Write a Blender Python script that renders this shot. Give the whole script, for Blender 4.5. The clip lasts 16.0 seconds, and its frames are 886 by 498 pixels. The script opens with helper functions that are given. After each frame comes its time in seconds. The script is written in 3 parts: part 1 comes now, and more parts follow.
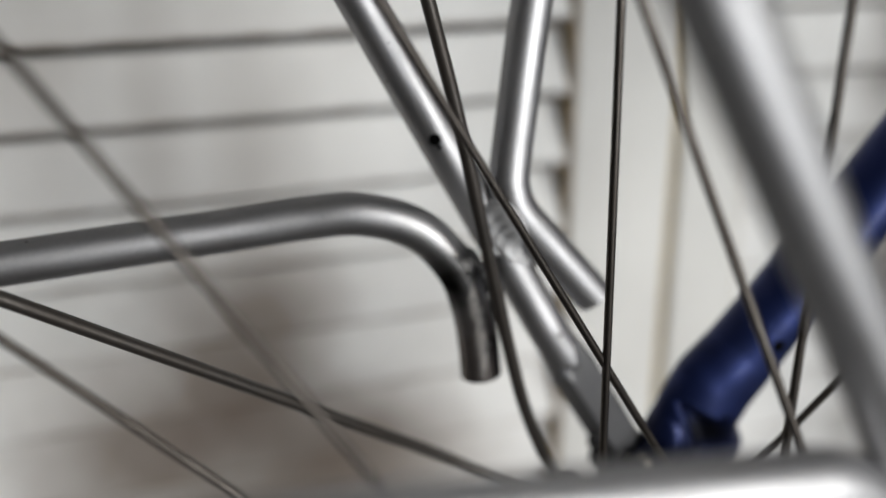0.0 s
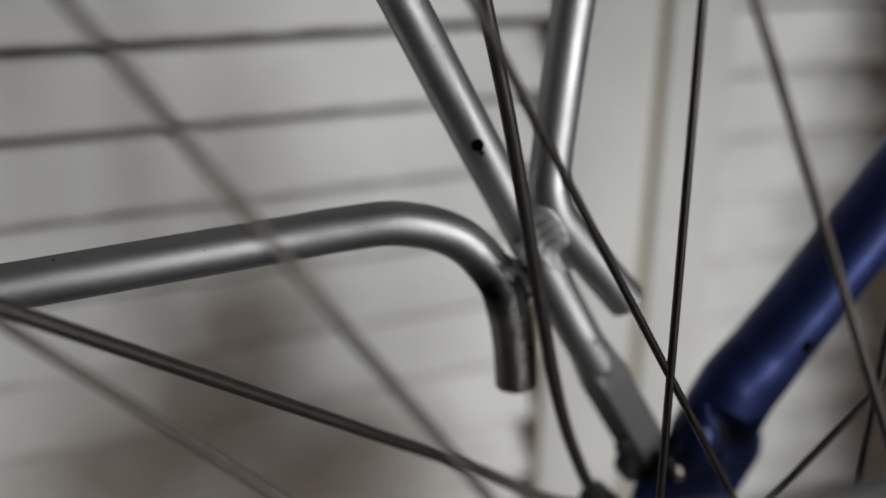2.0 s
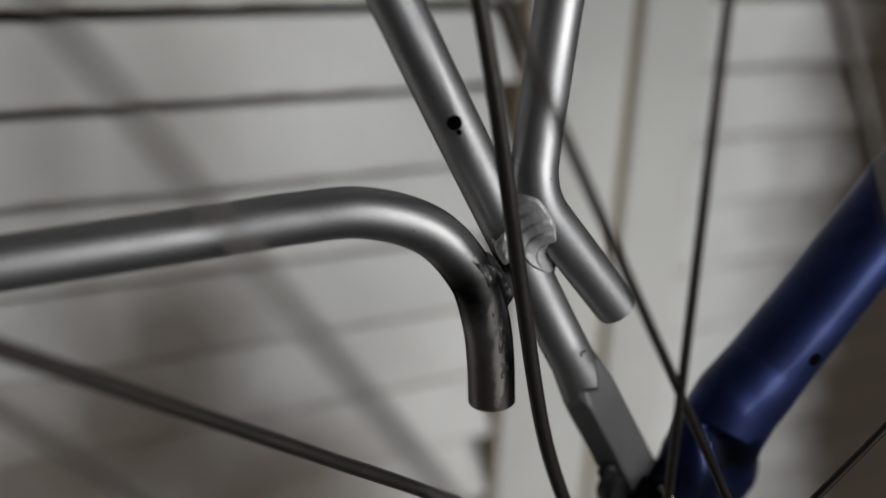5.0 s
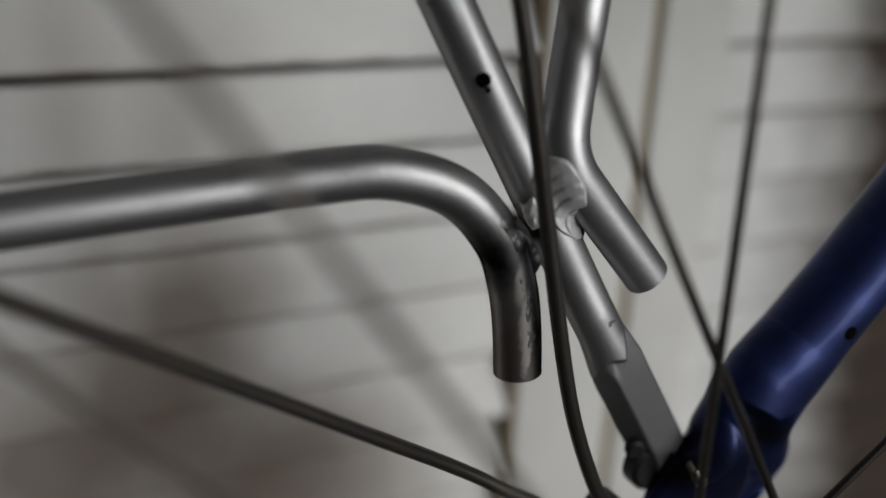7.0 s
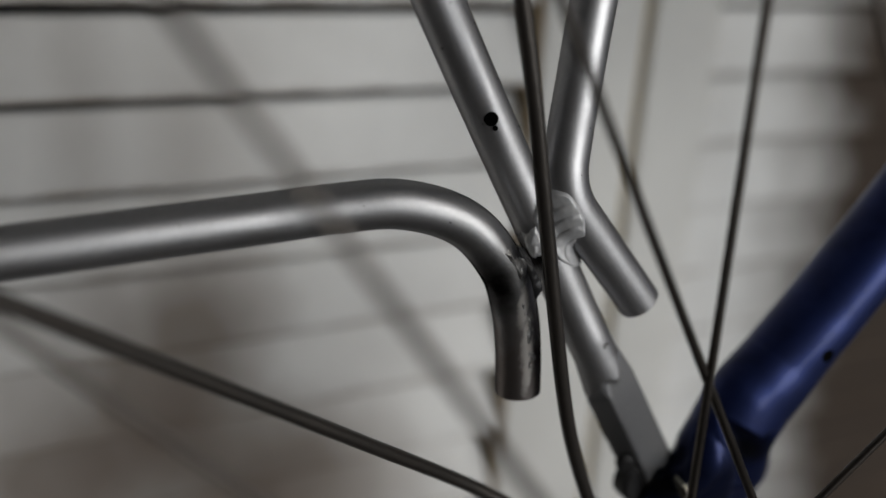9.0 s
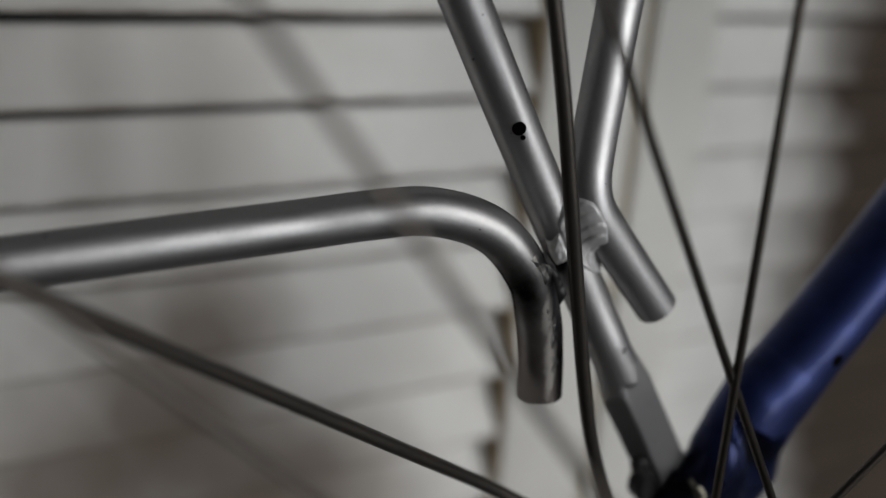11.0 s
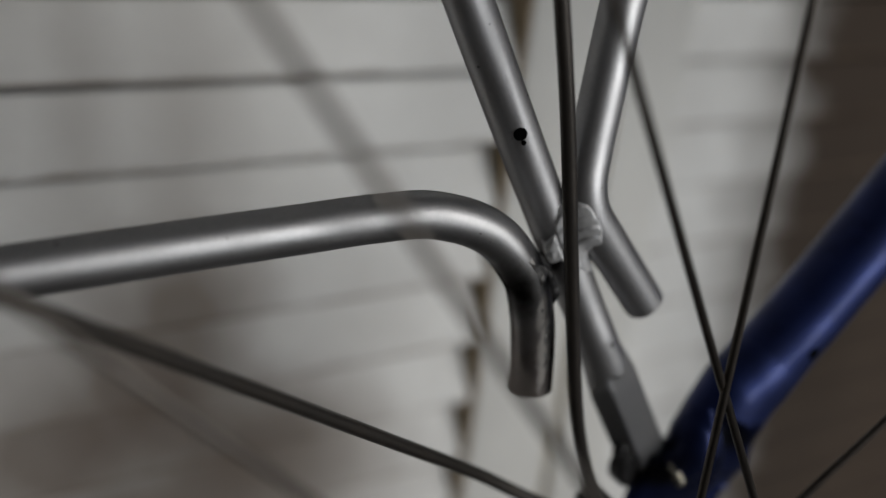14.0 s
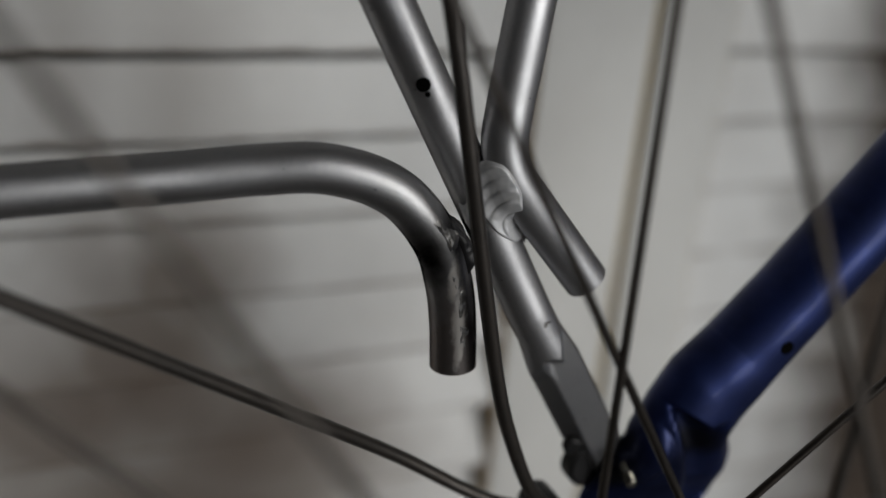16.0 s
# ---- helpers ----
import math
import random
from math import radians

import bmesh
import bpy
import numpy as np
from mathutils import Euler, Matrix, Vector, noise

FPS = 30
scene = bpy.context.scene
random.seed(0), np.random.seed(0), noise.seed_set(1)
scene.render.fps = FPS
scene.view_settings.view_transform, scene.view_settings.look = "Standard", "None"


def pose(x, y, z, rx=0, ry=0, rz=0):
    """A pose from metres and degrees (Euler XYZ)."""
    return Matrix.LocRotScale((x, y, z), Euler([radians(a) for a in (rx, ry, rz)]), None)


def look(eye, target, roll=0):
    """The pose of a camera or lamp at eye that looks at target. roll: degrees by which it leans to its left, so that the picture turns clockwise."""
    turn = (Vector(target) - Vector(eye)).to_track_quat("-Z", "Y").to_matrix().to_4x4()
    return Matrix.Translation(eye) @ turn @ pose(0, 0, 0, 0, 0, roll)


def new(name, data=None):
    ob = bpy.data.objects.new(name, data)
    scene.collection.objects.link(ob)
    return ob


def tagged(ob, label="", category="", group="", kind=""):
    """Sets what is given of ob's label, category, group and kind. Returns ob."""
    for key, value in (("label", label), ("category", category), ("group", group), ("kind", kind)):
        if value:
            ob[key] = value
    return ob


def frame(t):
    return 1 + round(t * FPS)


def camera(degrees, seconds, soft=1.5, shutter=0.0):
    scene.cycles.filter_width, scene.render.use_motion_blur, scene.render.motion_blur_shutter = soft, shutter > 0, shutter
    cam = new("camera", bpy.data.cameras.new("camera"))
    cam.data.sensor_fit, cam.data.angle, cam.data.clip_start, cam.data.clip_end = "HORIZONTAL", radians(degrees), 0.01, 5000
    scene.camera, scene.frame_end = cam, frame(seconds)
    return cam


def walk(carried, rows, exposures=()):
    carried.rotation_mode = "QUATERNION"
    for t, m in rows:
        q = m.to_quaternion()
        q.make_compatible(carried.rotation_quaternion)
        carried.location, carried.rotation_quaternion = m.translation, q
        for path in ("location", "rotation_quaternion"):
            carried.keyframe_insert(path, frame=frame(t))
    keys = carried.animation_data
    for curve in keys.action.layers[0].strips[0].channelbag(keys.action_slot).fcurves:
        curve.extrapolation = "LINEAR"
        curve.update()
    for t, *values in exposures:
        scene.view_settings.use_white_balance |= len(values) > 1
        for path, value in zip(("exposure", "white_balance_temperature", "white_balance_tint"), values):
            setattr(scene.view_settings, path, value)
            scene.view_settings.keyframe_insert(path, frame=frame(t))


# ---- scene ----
cam = camera(43.8, 16.0, soft=1.5)
cam.data.dof.use_dof = True
cam.data.dof.focus_distance = 0.25
cam.data.dof.aperture_fstop = 4.6
walk(cam, [
    (0, pose(-0.1509, -0.2443, 0.5553, 69.08, -0.14, -19.58)),
    (0.5, pose(-0.1603, -0.2384, 0.5541, 69.04, -0.21, -20.27)),
    (1, pose(-0.1694, -0.2316, 0.5544, 68.83, -0.49, -21.87)),
    (1.5, pose(-0.1748, -0.2256, 0.5538, 68.82, -0.28, -23.37)),
    (2, pose(-0.1827, -0.2207, 0.5555, 68.78, -1.15, -25.19)),
    (2.5, pose(-0.1849, -0.2135, 0.5536, 68.96, -2.35, -27.03)),
    (3, pose(-0.1769, -0.2020, 0.5440, 69.24, -2.66, -27.32)),
    (3.5, pose(-0.1771, -0.1890, 0.5367, 69.58, -3.12, -28.81)),
    (4, pose(-0.1757, -0.1877, 0.5395, 69.73, -2.76, -28.39)),
    (6.5, pose(-0.1738, -0.1808, 0.5301, 69.18, -3.18, -27.86)),
    (7, pose(-0.1746, -0.1786, 0.5284, 69.09, -3.21, -27.67)),
    (7.5, pose(-0.1762, -0.1745, 0.5275, 69.05, -3.41, -28.41)),
    (8, pose(-0.1731, -0.1748, 0.5266, 69.31, -3.68, -28.29)),
    (8.5, pose(-0.1808, -0.1710, 0.5296, 69.54, -4.52, -29.39)),
    (9, pose(-0.1885, -0.1874, 0.5364, 69.88, -4.17, -28.74)),
    (11.5, pose(-0.2051, -0.1851, 0.5366, 70.53, -4.84, -30.28)),
    (12, pose(-0.2097, -0.1838, 0.5464, 70.04, -5.27, -29.65)),
    (12.5, pose(-0.2180, -0.1777, 0.5542, 68.95, -5.77, -30.96)),
    (13, pose(-0.2209, -0.1750, 0.5572, 67.82, -6.53, -31.94)),
    (13.5, pose(-0.2179, -0.1773, 0.5553, 67.42, -6.92, -32.10)),
    (14, pose(-0.2128, -0.1775, 0.5524, 67.07, -6.59, -32.17)),
    (14.5, pose(-0.2105, -0.1791, 0.5488, 66.98, -6.18, -31.66)),
    (15, pose(-0.2091, -0.1811, 0.5502, 66.91, -6.32, -31.25)),
    (15.5, pose(-0.1921, -0.1869, 0.5465, 67.23, -6.29, -28.76)),
    (16, pose(-0.1546, -0.1971, 0.5377, 67.69, -5.26, -23.63)),
], exposures=[(0, 0.36), (0.5, 0.30), (1.0, 0.04), (1.5, -0.09), (3.5, -0.29), (8.0, -0.38), (12.5, -0.43), (14.0, -0.47), (16.0, -0.48)])

# ---- light ----
world = bpy.data.worlds.new("sky")
scene.world = world
world.use_nodes = True
wn = world.node_tree.nodes
sky = wn.new("ShaderNodeTexSky")
sky.sky_type = 'NISHITA'
sky.sun_disc = False
sky.sun_elevation = radians(40)
sky.sun_rotation = radians(150)
sky.air_density, sky.dust_density = 1.6, 4.0
wn["Background"].inputs["Strength"].default_value = 0.10
world.node_tree.links.new(sky.outputs["Color"], wn["Background"].inputs["Color"])
lamp_data = bpy.data.lights.new("window_light", 'AREA')
lamp_data.shape, lamp_data.size, lamp_data.size_y = 'RECTANGLE', 1.8, 1.9
lamp_data.energy, lamp_data.color = 57.0, (0.925, 0.956, 0.985)
lamp = new("window_light", lamp_data)
lamp.matrix_world = look((0.95, -2.14, 1.05), (0.95, 0.0, 1.05))


# ---- materials ----
def mat(name, base, rough=0.5, metal=0.0, coat=0.0, vary=0.15, scale=40.0, fine=0.1, fine_scale=600.0,
        bump=0.05, bump_scale=300.0, tint=None, rough_vary=0.1, spec=0.5, stretch=(1, 1, 1), spots=0.0, edge=1.0):
    """A surface with broad and fine variation of colour and gloss, and a small relief."""
    m = bpy.data.materials.new(name)
    m.use_nodes = True
    nt = m.node_tree
    n, l = nt.nodes, nt.links
    b = n["Principled BSDF"]
    b.inputs["Metallic"].default_value = metal
    b.inputs["Coat Weight"].default_value = coat
    b.inputs["Coat Roughness"].default_value = 0.07
    b.inputs["Specular IOR Level"].default_value = spec
    b.inputs["Specular Tint"].default_value = (edge, edge, edge, 1)
    co = n.new("ShaderNodeNewGeometry")
    mp = n.new("ShaderNodeMapping")
    mp.inputs["Scale"].default_value = stretch
    l.new(co.outputs["Position"], mp.inputs["Vector"])

    def tex(s, detail=4.0):
        t = n.new("ShaderNodeTexNoise")
        t.inputs["Scale"].default_value, t.inputs["Detail"].default_value = s, detail
        l.new(mp.outputs["Vector"], t.inputs["Vector"])
        return t

    def ramp(src, lo, hi, a=0.3, z=0.7):
        r = n.new("ShaderNodeMapRange")
        r.inputs["From Min"].default_value, r.inputs["From Max"].default_value = a, z
        r.inputs["To Min"].default_value, r.inputs["To Max"].default_value = lo, hi
        l.new(src, r.inputs["Value"])
        return r.outputs["Result"]

    def mix(fac, a, bcol, mode='MIX'):
        x = n.new("ShaderNodeMix")
        x.data_type, x.blend_type = 'RGBA', mode
        if isinstance(fac, float):
            x.inputs["Factor"].default_value = fac
        else:
            l.new(fac, x.inputs["Factor"])
        for sock, v in ((x.inputs[6], a), (x.inputs[7], bcol)):
            if isinstance(v, tuple):
                sock.default_value = (*v, 1)
            else:
                l.new(v, sock)
        return x.outputs[2]

    broad, small = tex(scale), tex(fine_scale, 3.0)
    dark = tint or tuple(c * 0.55 for c in base)
    col = mix(ramp(broad.outputs["Fac"], 0.0, vary * 2), base, dark)
    col = mix(ramp(small.outputs["Fac"], 0.0, fine * 2), col, tuple(c * 0.5 for c in base))
    if spots:
        sp = tex(520.0, 1.0)
        col = mix(ramp(sp.outputs["Fac"], 0.0, spots, 0.765, 0.785), col, (0.03, 0.025, 0.02))
    l.new(col, b.inputs["Base Color"])
    l.new(ramp(broad.outputs["Fac"], rough - rough_vary, rough + rough_vary), b.inputs["Roughness"])
    bt = tex(bump_scale, 5.0)
    bp = n.new("ShaderNodeBump")
    bp.inputs["Strength"].default_value, bp.inputs["Distance"].default_value = bump, 0.001
    l.new(bt.outputs["Fac"], bp.inputs["Height"])
    l.new(bp.outputs["Normal"], b.inputs["Normal"])
    return m, nt, b, col, mix, ramp, tex, mp


def simple(name, *a, **k):
    return mat(name, *a, **k)[0]


def colour_patches(made, layers):
    """Soft patches of another colour on a surface, in layers of (patches, colour, strength, wobble, softness, noise
    size): each patch (x, y, z, rx, ry, rz) in metres, broken up by noise."""
    m, nt, b, col, mix, ramp, tex, mp = made
    n, l = nt.nodes, nt.links
    co = n.new("ShaderNodeNewGeometry")

    def math_node(op, *values):
        x = n.new("ShaderNodeMath")
        x.operation = op
        for sock, v in zip(x.inputs, values):
            if isinstance(v, float):
                sock.default_value = v
            else:
                l.new(v, sock)
        return x.outputs[0]

    for spots, colour, strength, wobble, soft, size in layers:
        nz = tex(size, 5.0)
        total = None
        for (x, y, z, rx, ry, rz) in spots:
            sub = n.new("ShaderNodeVectorMath")
            sub.operation = 'SUBTRACT'
            sub.inputs[1].default_value = (x, y, z)
            l.new(co.outputs["Position"], sub.inputs[0])
            div = n.new("ShaderNodeVectorMath")
            div.operation = 'DIVIDE'
            div.inputs[1].default_value = (rx, ry, rz)
            l.new(sub.outputs[0], div.inputs[0])
            ln = n.new("ShaderNodeVectorMath")
            ln.operation = 'LENGTH'
            l.new(div.outputs[0], ln.inputs[0])
            d = math_node('MULTIPLY_ADD', nz.outputs["Fac"], -wobble * 2, ln.outputs["Value"])
            r = ramp(d, 1.0, 0.0, 1.0 - wobble - soft, 1.0 - wobble + soft * 0.3)
            total = r if total is None else math_node('MAXIMUM', total, r)
        col = mix(math_node('MULTIPLY', total, strength), col, colour)
    l.new(col, b.inputs["Base Color"])
    return m


SILVER_ARGS = dict(vary=0.12, scale=60, fine=0.08, fine_scale=900, bump=0.04, bump_scale=700, rough_vary=0.05, spots=0.6, edge=0.06)
SILVER = simple("satin_silver_paint", (0.49, 0.488, 0.497), 0.46, 1.0, **SILVER_ARGS)
SILVER_BROKEN = colour_patches(
    mat("satin_silver_scorched", (0.49, 0.488, 0.497), 0.46, 1.0, **SILVER_ARGS),
    [([(-0.0560, 0.0120, 0.4460, 0.018, 0.020, 0.0180)], (0.22, 0.215, 0.21), 0.70, 0.25, 0.9, 120.0),
     ([(-0.0500, 0.0090, 0.4180, 0.012, 0.012, 0.0200)], (0.20, 0.165, 0.15), 0.75, 0.3, 0.5, 160.0),
     ([(-0.0595, 0.0075, 0.4425, 0.0078, 0.009, 0.0100), (-0.0452, 0.0085, 0.4330, 0.0046, 0.007, 0.0270),
       (-0.0520, 0.0075, 0.4490, 0.0050, 0.007, 0.0080)], (0.010, 0.009, 0.008), 0.97, 0.35, 0.8, 260.0),
     ([(-0.0528, 0.0062, 0.4370, 0.0016, 0.005, 0.0060), (-0.0506, 0.0060, 0.4290, 0.0017, 0.005, 0.0080),
       (-0.0499, 0.0058, 0.4210, 0.0013, 0.005, 0.0070)], (0.60, 0.57, 0.54), 0.85, 0.55, 0.35, 520.0)])
# First layer paints the weakly lit lower leg darker; scorch and a scratch follow.
SILVER_LEG = colour_patches(
    mat("satin_silver_leg", (0.49, 0.488, 0.497), 0.46, 1.0, **SILVER_ARGS),
    [([(-0.0090, 0.0060, 0.3960, 0.020, 0.02, 0.0310)], (0.22, 0.22, 0.23), 0.60, 0.15, 0.6, 90.0),
     ([(-0.0465, 0.0135, 0.4465, 0.0050, 0.009, 0.0085)], (0.014, 0.012, 0.011), 0.95, 0.35, 0.7, 260.0),
     ([(-0.0262, 0.0075, 0.4235, 0.0013, 0.006, 0.0004), (-0.0268, 0.0075, 0.4229, 0.0006, 0.006, 0.0007)], (0.05, 0.045, 0.04), 0.8, 0.4, 0.5, 700.0)])
WELD = simple("weld_bead", (0.74, 0.74, 0.75), 0.48, 0.45, vary=0.30, scale=260, bump=0.06, bump_scale=420)
WELD_TORN = simple("torn_weld_metal", (0.46, 0.45, 0.44), 0.44, 0.9, vary=0.4, scale=300, bump=0.08, bump_scale=800,
                   tint=(0.04, 0.036, 0.033))
# Dark patches paint shade into the stay's lower end, hollow and bolt recess.
BLUE = colour_patches(
    mat("metallic_blue_paint", (0.020, 0.034, 0.135), 0.42, 0.7, coat=0.15, vary=0.5, scale=85, fine=0.05, bump=0.03, bump_scale=200,
        rough_vary=0.06),
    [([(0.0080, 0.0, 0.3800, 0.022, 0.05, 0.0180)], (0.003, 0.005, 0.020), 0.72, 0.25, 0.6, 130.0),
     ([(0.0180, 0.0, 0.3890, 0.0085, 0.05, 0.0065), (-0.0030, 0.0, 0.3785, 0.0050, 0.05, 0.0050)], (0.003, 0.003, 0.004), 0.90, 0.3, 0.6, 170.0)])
STEEL = simple("spoke_steel", (0.13, 0.117, 0.106), 0.40, 1.0, vary=0.25, scale=70, bump=0.03, bump_scale=500,
               tint=(0.03, 0.022, 0.018))
STAY = simple("dull_steel_rod", (0.085, 0.077, 0.070), 0.38, 0.7, vary=0.3, scale=60, bump=0.08, bump_scale=600,
              tint=(0.055, 0.045, 0.038))
BOLT = simple("bright_bolt", (0.42, 0.40, 0.35), 0.25, 1.0, vary=0.2, scale=200)
HOLE = simple("hole_dark", (0.004, 0.004, 0.004), 0.9, 0.0, spec=0.0)
BLACK = simple("black_oxide", (0.018, 0.017, 0.018), 0.45, 0.3, vary=0.3, scale=120, bump=0.1)
RUBBER = simple("tyre_rubber", (0.025, 0.025, 0.025), 0.8, 0.0, vary=0.2, scale=60, bump=0.2)
RIM = simple("rim_alloy", (0.55, 0.55, 0.55), 0.35, 1.0, vary=0.15, scale=60)
WHITE_ARGS = dict(vary=0.15, scale=24, fine=0.05, fine_scale=500, bump=0.08, bump_scale=160, rough_vary=0.05,
                  tint=(0.52, 0.505, 0.485), spec=0.22)
# Brown dirt, with soft shadow and darkening corners painted into the same patches.
SLAT_WHITE = colour_patches(
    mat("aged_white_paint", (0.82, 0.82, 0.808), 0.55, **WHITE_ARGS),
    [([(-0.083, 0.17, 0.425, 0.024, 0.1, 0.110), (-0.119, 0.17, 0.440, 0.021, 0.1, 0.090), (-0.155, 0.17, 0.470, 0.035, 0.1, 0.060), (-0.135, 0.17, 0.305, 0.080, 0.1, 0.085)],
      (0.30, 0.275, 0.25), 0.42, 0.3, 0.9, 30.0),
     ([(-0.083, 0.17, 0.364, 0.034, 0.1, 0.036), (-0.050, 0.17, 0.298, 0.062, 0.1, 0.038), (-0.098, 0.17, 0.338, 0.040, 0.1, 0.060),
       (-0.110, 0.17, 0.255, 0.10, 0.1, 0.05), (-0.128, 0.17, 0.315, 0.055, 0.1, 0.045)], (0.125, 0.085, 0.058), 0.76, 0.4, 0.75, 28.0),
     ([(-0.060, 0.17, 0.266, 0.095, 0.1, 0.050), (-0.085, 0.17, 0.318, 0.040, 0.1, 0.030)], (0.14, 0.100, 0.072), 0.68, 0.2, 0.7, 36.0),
     # Dark brown over the right-hand leaf from about x 0.2 on.
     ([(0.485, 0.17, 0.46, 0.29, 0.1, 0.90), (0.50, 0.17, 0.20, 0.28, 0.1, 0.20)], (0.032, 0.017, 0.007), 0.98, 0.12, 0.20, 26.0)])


def edge_band(m, colour, strength, z0, z1):
    """A brown band along one long edge of each slat, broken up along it."""
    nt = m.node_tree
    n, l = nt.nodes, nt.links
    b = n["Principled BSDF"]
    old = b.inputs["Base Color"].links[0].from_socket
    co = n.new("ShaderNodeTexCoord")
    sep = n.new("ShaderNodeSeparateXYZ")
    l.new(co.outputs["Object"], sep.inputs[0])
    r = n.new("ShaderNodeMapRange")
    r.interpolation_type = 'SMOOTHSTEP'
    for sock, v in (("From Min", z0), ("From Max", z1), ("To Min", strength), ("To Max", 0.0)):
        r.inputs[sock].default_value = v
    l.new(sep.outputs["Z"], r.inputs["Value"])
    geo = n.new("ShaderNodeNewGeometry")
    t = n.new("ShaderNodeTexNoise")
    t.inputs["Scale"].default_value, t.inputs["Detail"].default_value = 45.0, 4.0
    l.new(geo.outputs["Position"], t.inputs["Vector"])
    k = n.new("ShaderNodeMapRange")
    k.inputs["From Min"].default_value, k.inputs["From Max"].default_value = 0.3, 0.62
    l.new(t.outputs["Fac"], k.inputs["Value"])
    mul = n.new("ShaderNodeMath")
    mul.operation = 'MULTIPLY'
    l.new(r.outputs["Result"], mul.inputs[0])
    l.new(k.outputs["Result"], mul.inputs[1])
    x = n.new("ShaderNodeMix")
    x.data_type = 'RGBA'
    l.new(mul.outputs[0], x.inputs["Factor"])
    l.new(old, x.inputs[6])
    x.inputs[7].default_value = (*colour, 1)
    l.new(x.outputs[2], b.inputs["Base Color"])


edge_band(SLAT_WHITE, (0.16, 0.115, 0.08), 0.8, 0.0004, 0.0032)
STILE_WHITE = simple("white_stile_paint", (0.74, 0.735, 0.71), 0.5, **WHITE_ARGS)
GAP_BROWN = simple("brown_gap_strip", (0.43, 0.335, 0.165), 0.8, 0.0, vary=0.35, scale=50, bump=0.3, bump_scale=220,
                   tint=(0.30, 0.23, 0.12))
BROWN = simple("bare_brown_edge", (0.46, 0.36, 0.23), 0.8, 0.0, vary=0.35, scale=70, bump=0.3, bump_scale=220,
               tint=(0.24, 0.17, 0.10))
PLASTER = simple("rendered_wall", (0.055, 0.052, 0.050), 0.85, vary=0.2, scale=6, bump=0.4, bump_scale=90)
CONCRETE = simple("concrete_paving", (0.06, 0.058, 0.056), 0.9, vary=0.3, scale=4, fine=0.2, fine_scale=120, bump=0.4,
                  bump_scale=60)


# ---- mesh helpers ----
def part(name, bm, material, parent=None, label="", smooth=True):
    """Links a bmesh as one mesh object, under a thing or a part where one is given."""
    me = bpy.data.meshes.new(name)
    bmesh.ops.recalc_face_normals(bm, faces=bm.faces)
    bm.to_mesh(me)
    bm.free()
    me.materials.append(material)
    if smooth:
        me.polygons.foreach_set("use_smooth", [True] * len(me.polygons))
        me.set_sharp_from_angle(angle=radians(40))
    ob = new(name, me)
    ob.parent = parent
    if label:
        ob["label"] = label
    return ob


def spline(points, n=8):
    """A smooth curve through the points."""
    P = [Vector(p) for p in points]
    out = []
    for i in range(len(P) - 1):
        a, b = P[max(i - 1, 0)], P[i]
        c, d = P[i + 1], P[min(i + 2, len(P) - 1)]
        ta, tb = (c - a) * 0.5, (d - b) * 0.5
        if i == 0:
            ta = c - b
        if i == len(P) - 2:
            tb = c - b
        # keep tangents in step with the span
        span = (c - b).length
        ta = ta.normalized() * span
        tb = tb.normalized() * span
        for k in range(n):
            t = k / n
            h = (2 * t**3 - 3 * t**2 + 1, t**3 - 2 * t**2 + t, -2 * t**3 + 3 * t**2, t**3 - t**2)
            out.append(b * h[0] + ta * h[1] + c * h[2] + tb * h[3])
    out.append(P[-1])
    return out


def fillet(points, radii, n=10):
    """A path of straight runs with rounded corners."""
    P = [Vector(p) for p in points]
    out = [P[0]]
    for i in range(1, len(P) - 1):
        u, v = (P[i - 1] - P[i]).normalized(), (P[i + 1] - P[i]).normalized()
        half = u.angle(v) / 2
        d = radii[i - 1] / math.tan(half)
        a, b = P[i] + u * d, P[i] + v * d
        c = P[i] + (u + v).normalized() * (radii[i - 1] / math.sin(half))
        for k in range(n + 1):
            t = k / n
            q = (a - c).lerp(b - c, t)
            out.append(c + q.normalized() * radii[i - 1])
    out.append(P[-1])
    return out


def tube(path, r, seg=24, hollow=0.0, squash=None, up=(0, 1, 0), bm=None):
    """A round bar or pipe along a path. r: a radius or one for each point; squash(i): thickness across 'up'; hollow: wall."""
    bm = bm or bmesh.new()
    N = len(path)
    rings = []
    for i, p in enumerate(path):
        t = (path[min(i + 1, N - 1)] - path[max(i - 1, 0)]).normalized()
        w = Vector(up) - t * t.dot(Vector(up))
        w.normalize()
        s = t.cross(w)
        rr = r[i] if isinstance(r, (list, tuple)) else r
        rw, rs = rr, rr
        if squash:
            rw, rs = squash(i)
        rings.append([bm.verts.new(p + s * math.cos(a) * rs + w * math.sin(a) * rw)
                      for a in (2 * math.pi * k / seg for k in range(seg))])
    for a, b in zip(rings, rings[1:]):
        for k in range(seg):
            bm.faces.new((a[k], a[(k + 1) % seg], b[(k + 1) % seg], b[k]))
    for ring, p, q in ((rings[0], path[0], path[1]), (rings[-1], path[-1], path[-2])):
        if hollow:
            rr = (ring[0].co - p).length
            inward = (q - p).normalized()
            inner = [bm.verts.new(p + (v.co - p) * (1 - hollow / rr)) for v in ring]
            deep = [bm.verts.new(v.co + inward * 0.02) for v in inner]
            for k in range(seg):
                j = (k + 1) % seg
                bm.faces.new((ring[k], ring[j], inner[j], inner[k]))
                bm.faces.new((inner[k], inner[j], deep[j], deep[k]))
            bm.faces.new(deep)
        else:
            bm.faces.new(ring)
    return bm


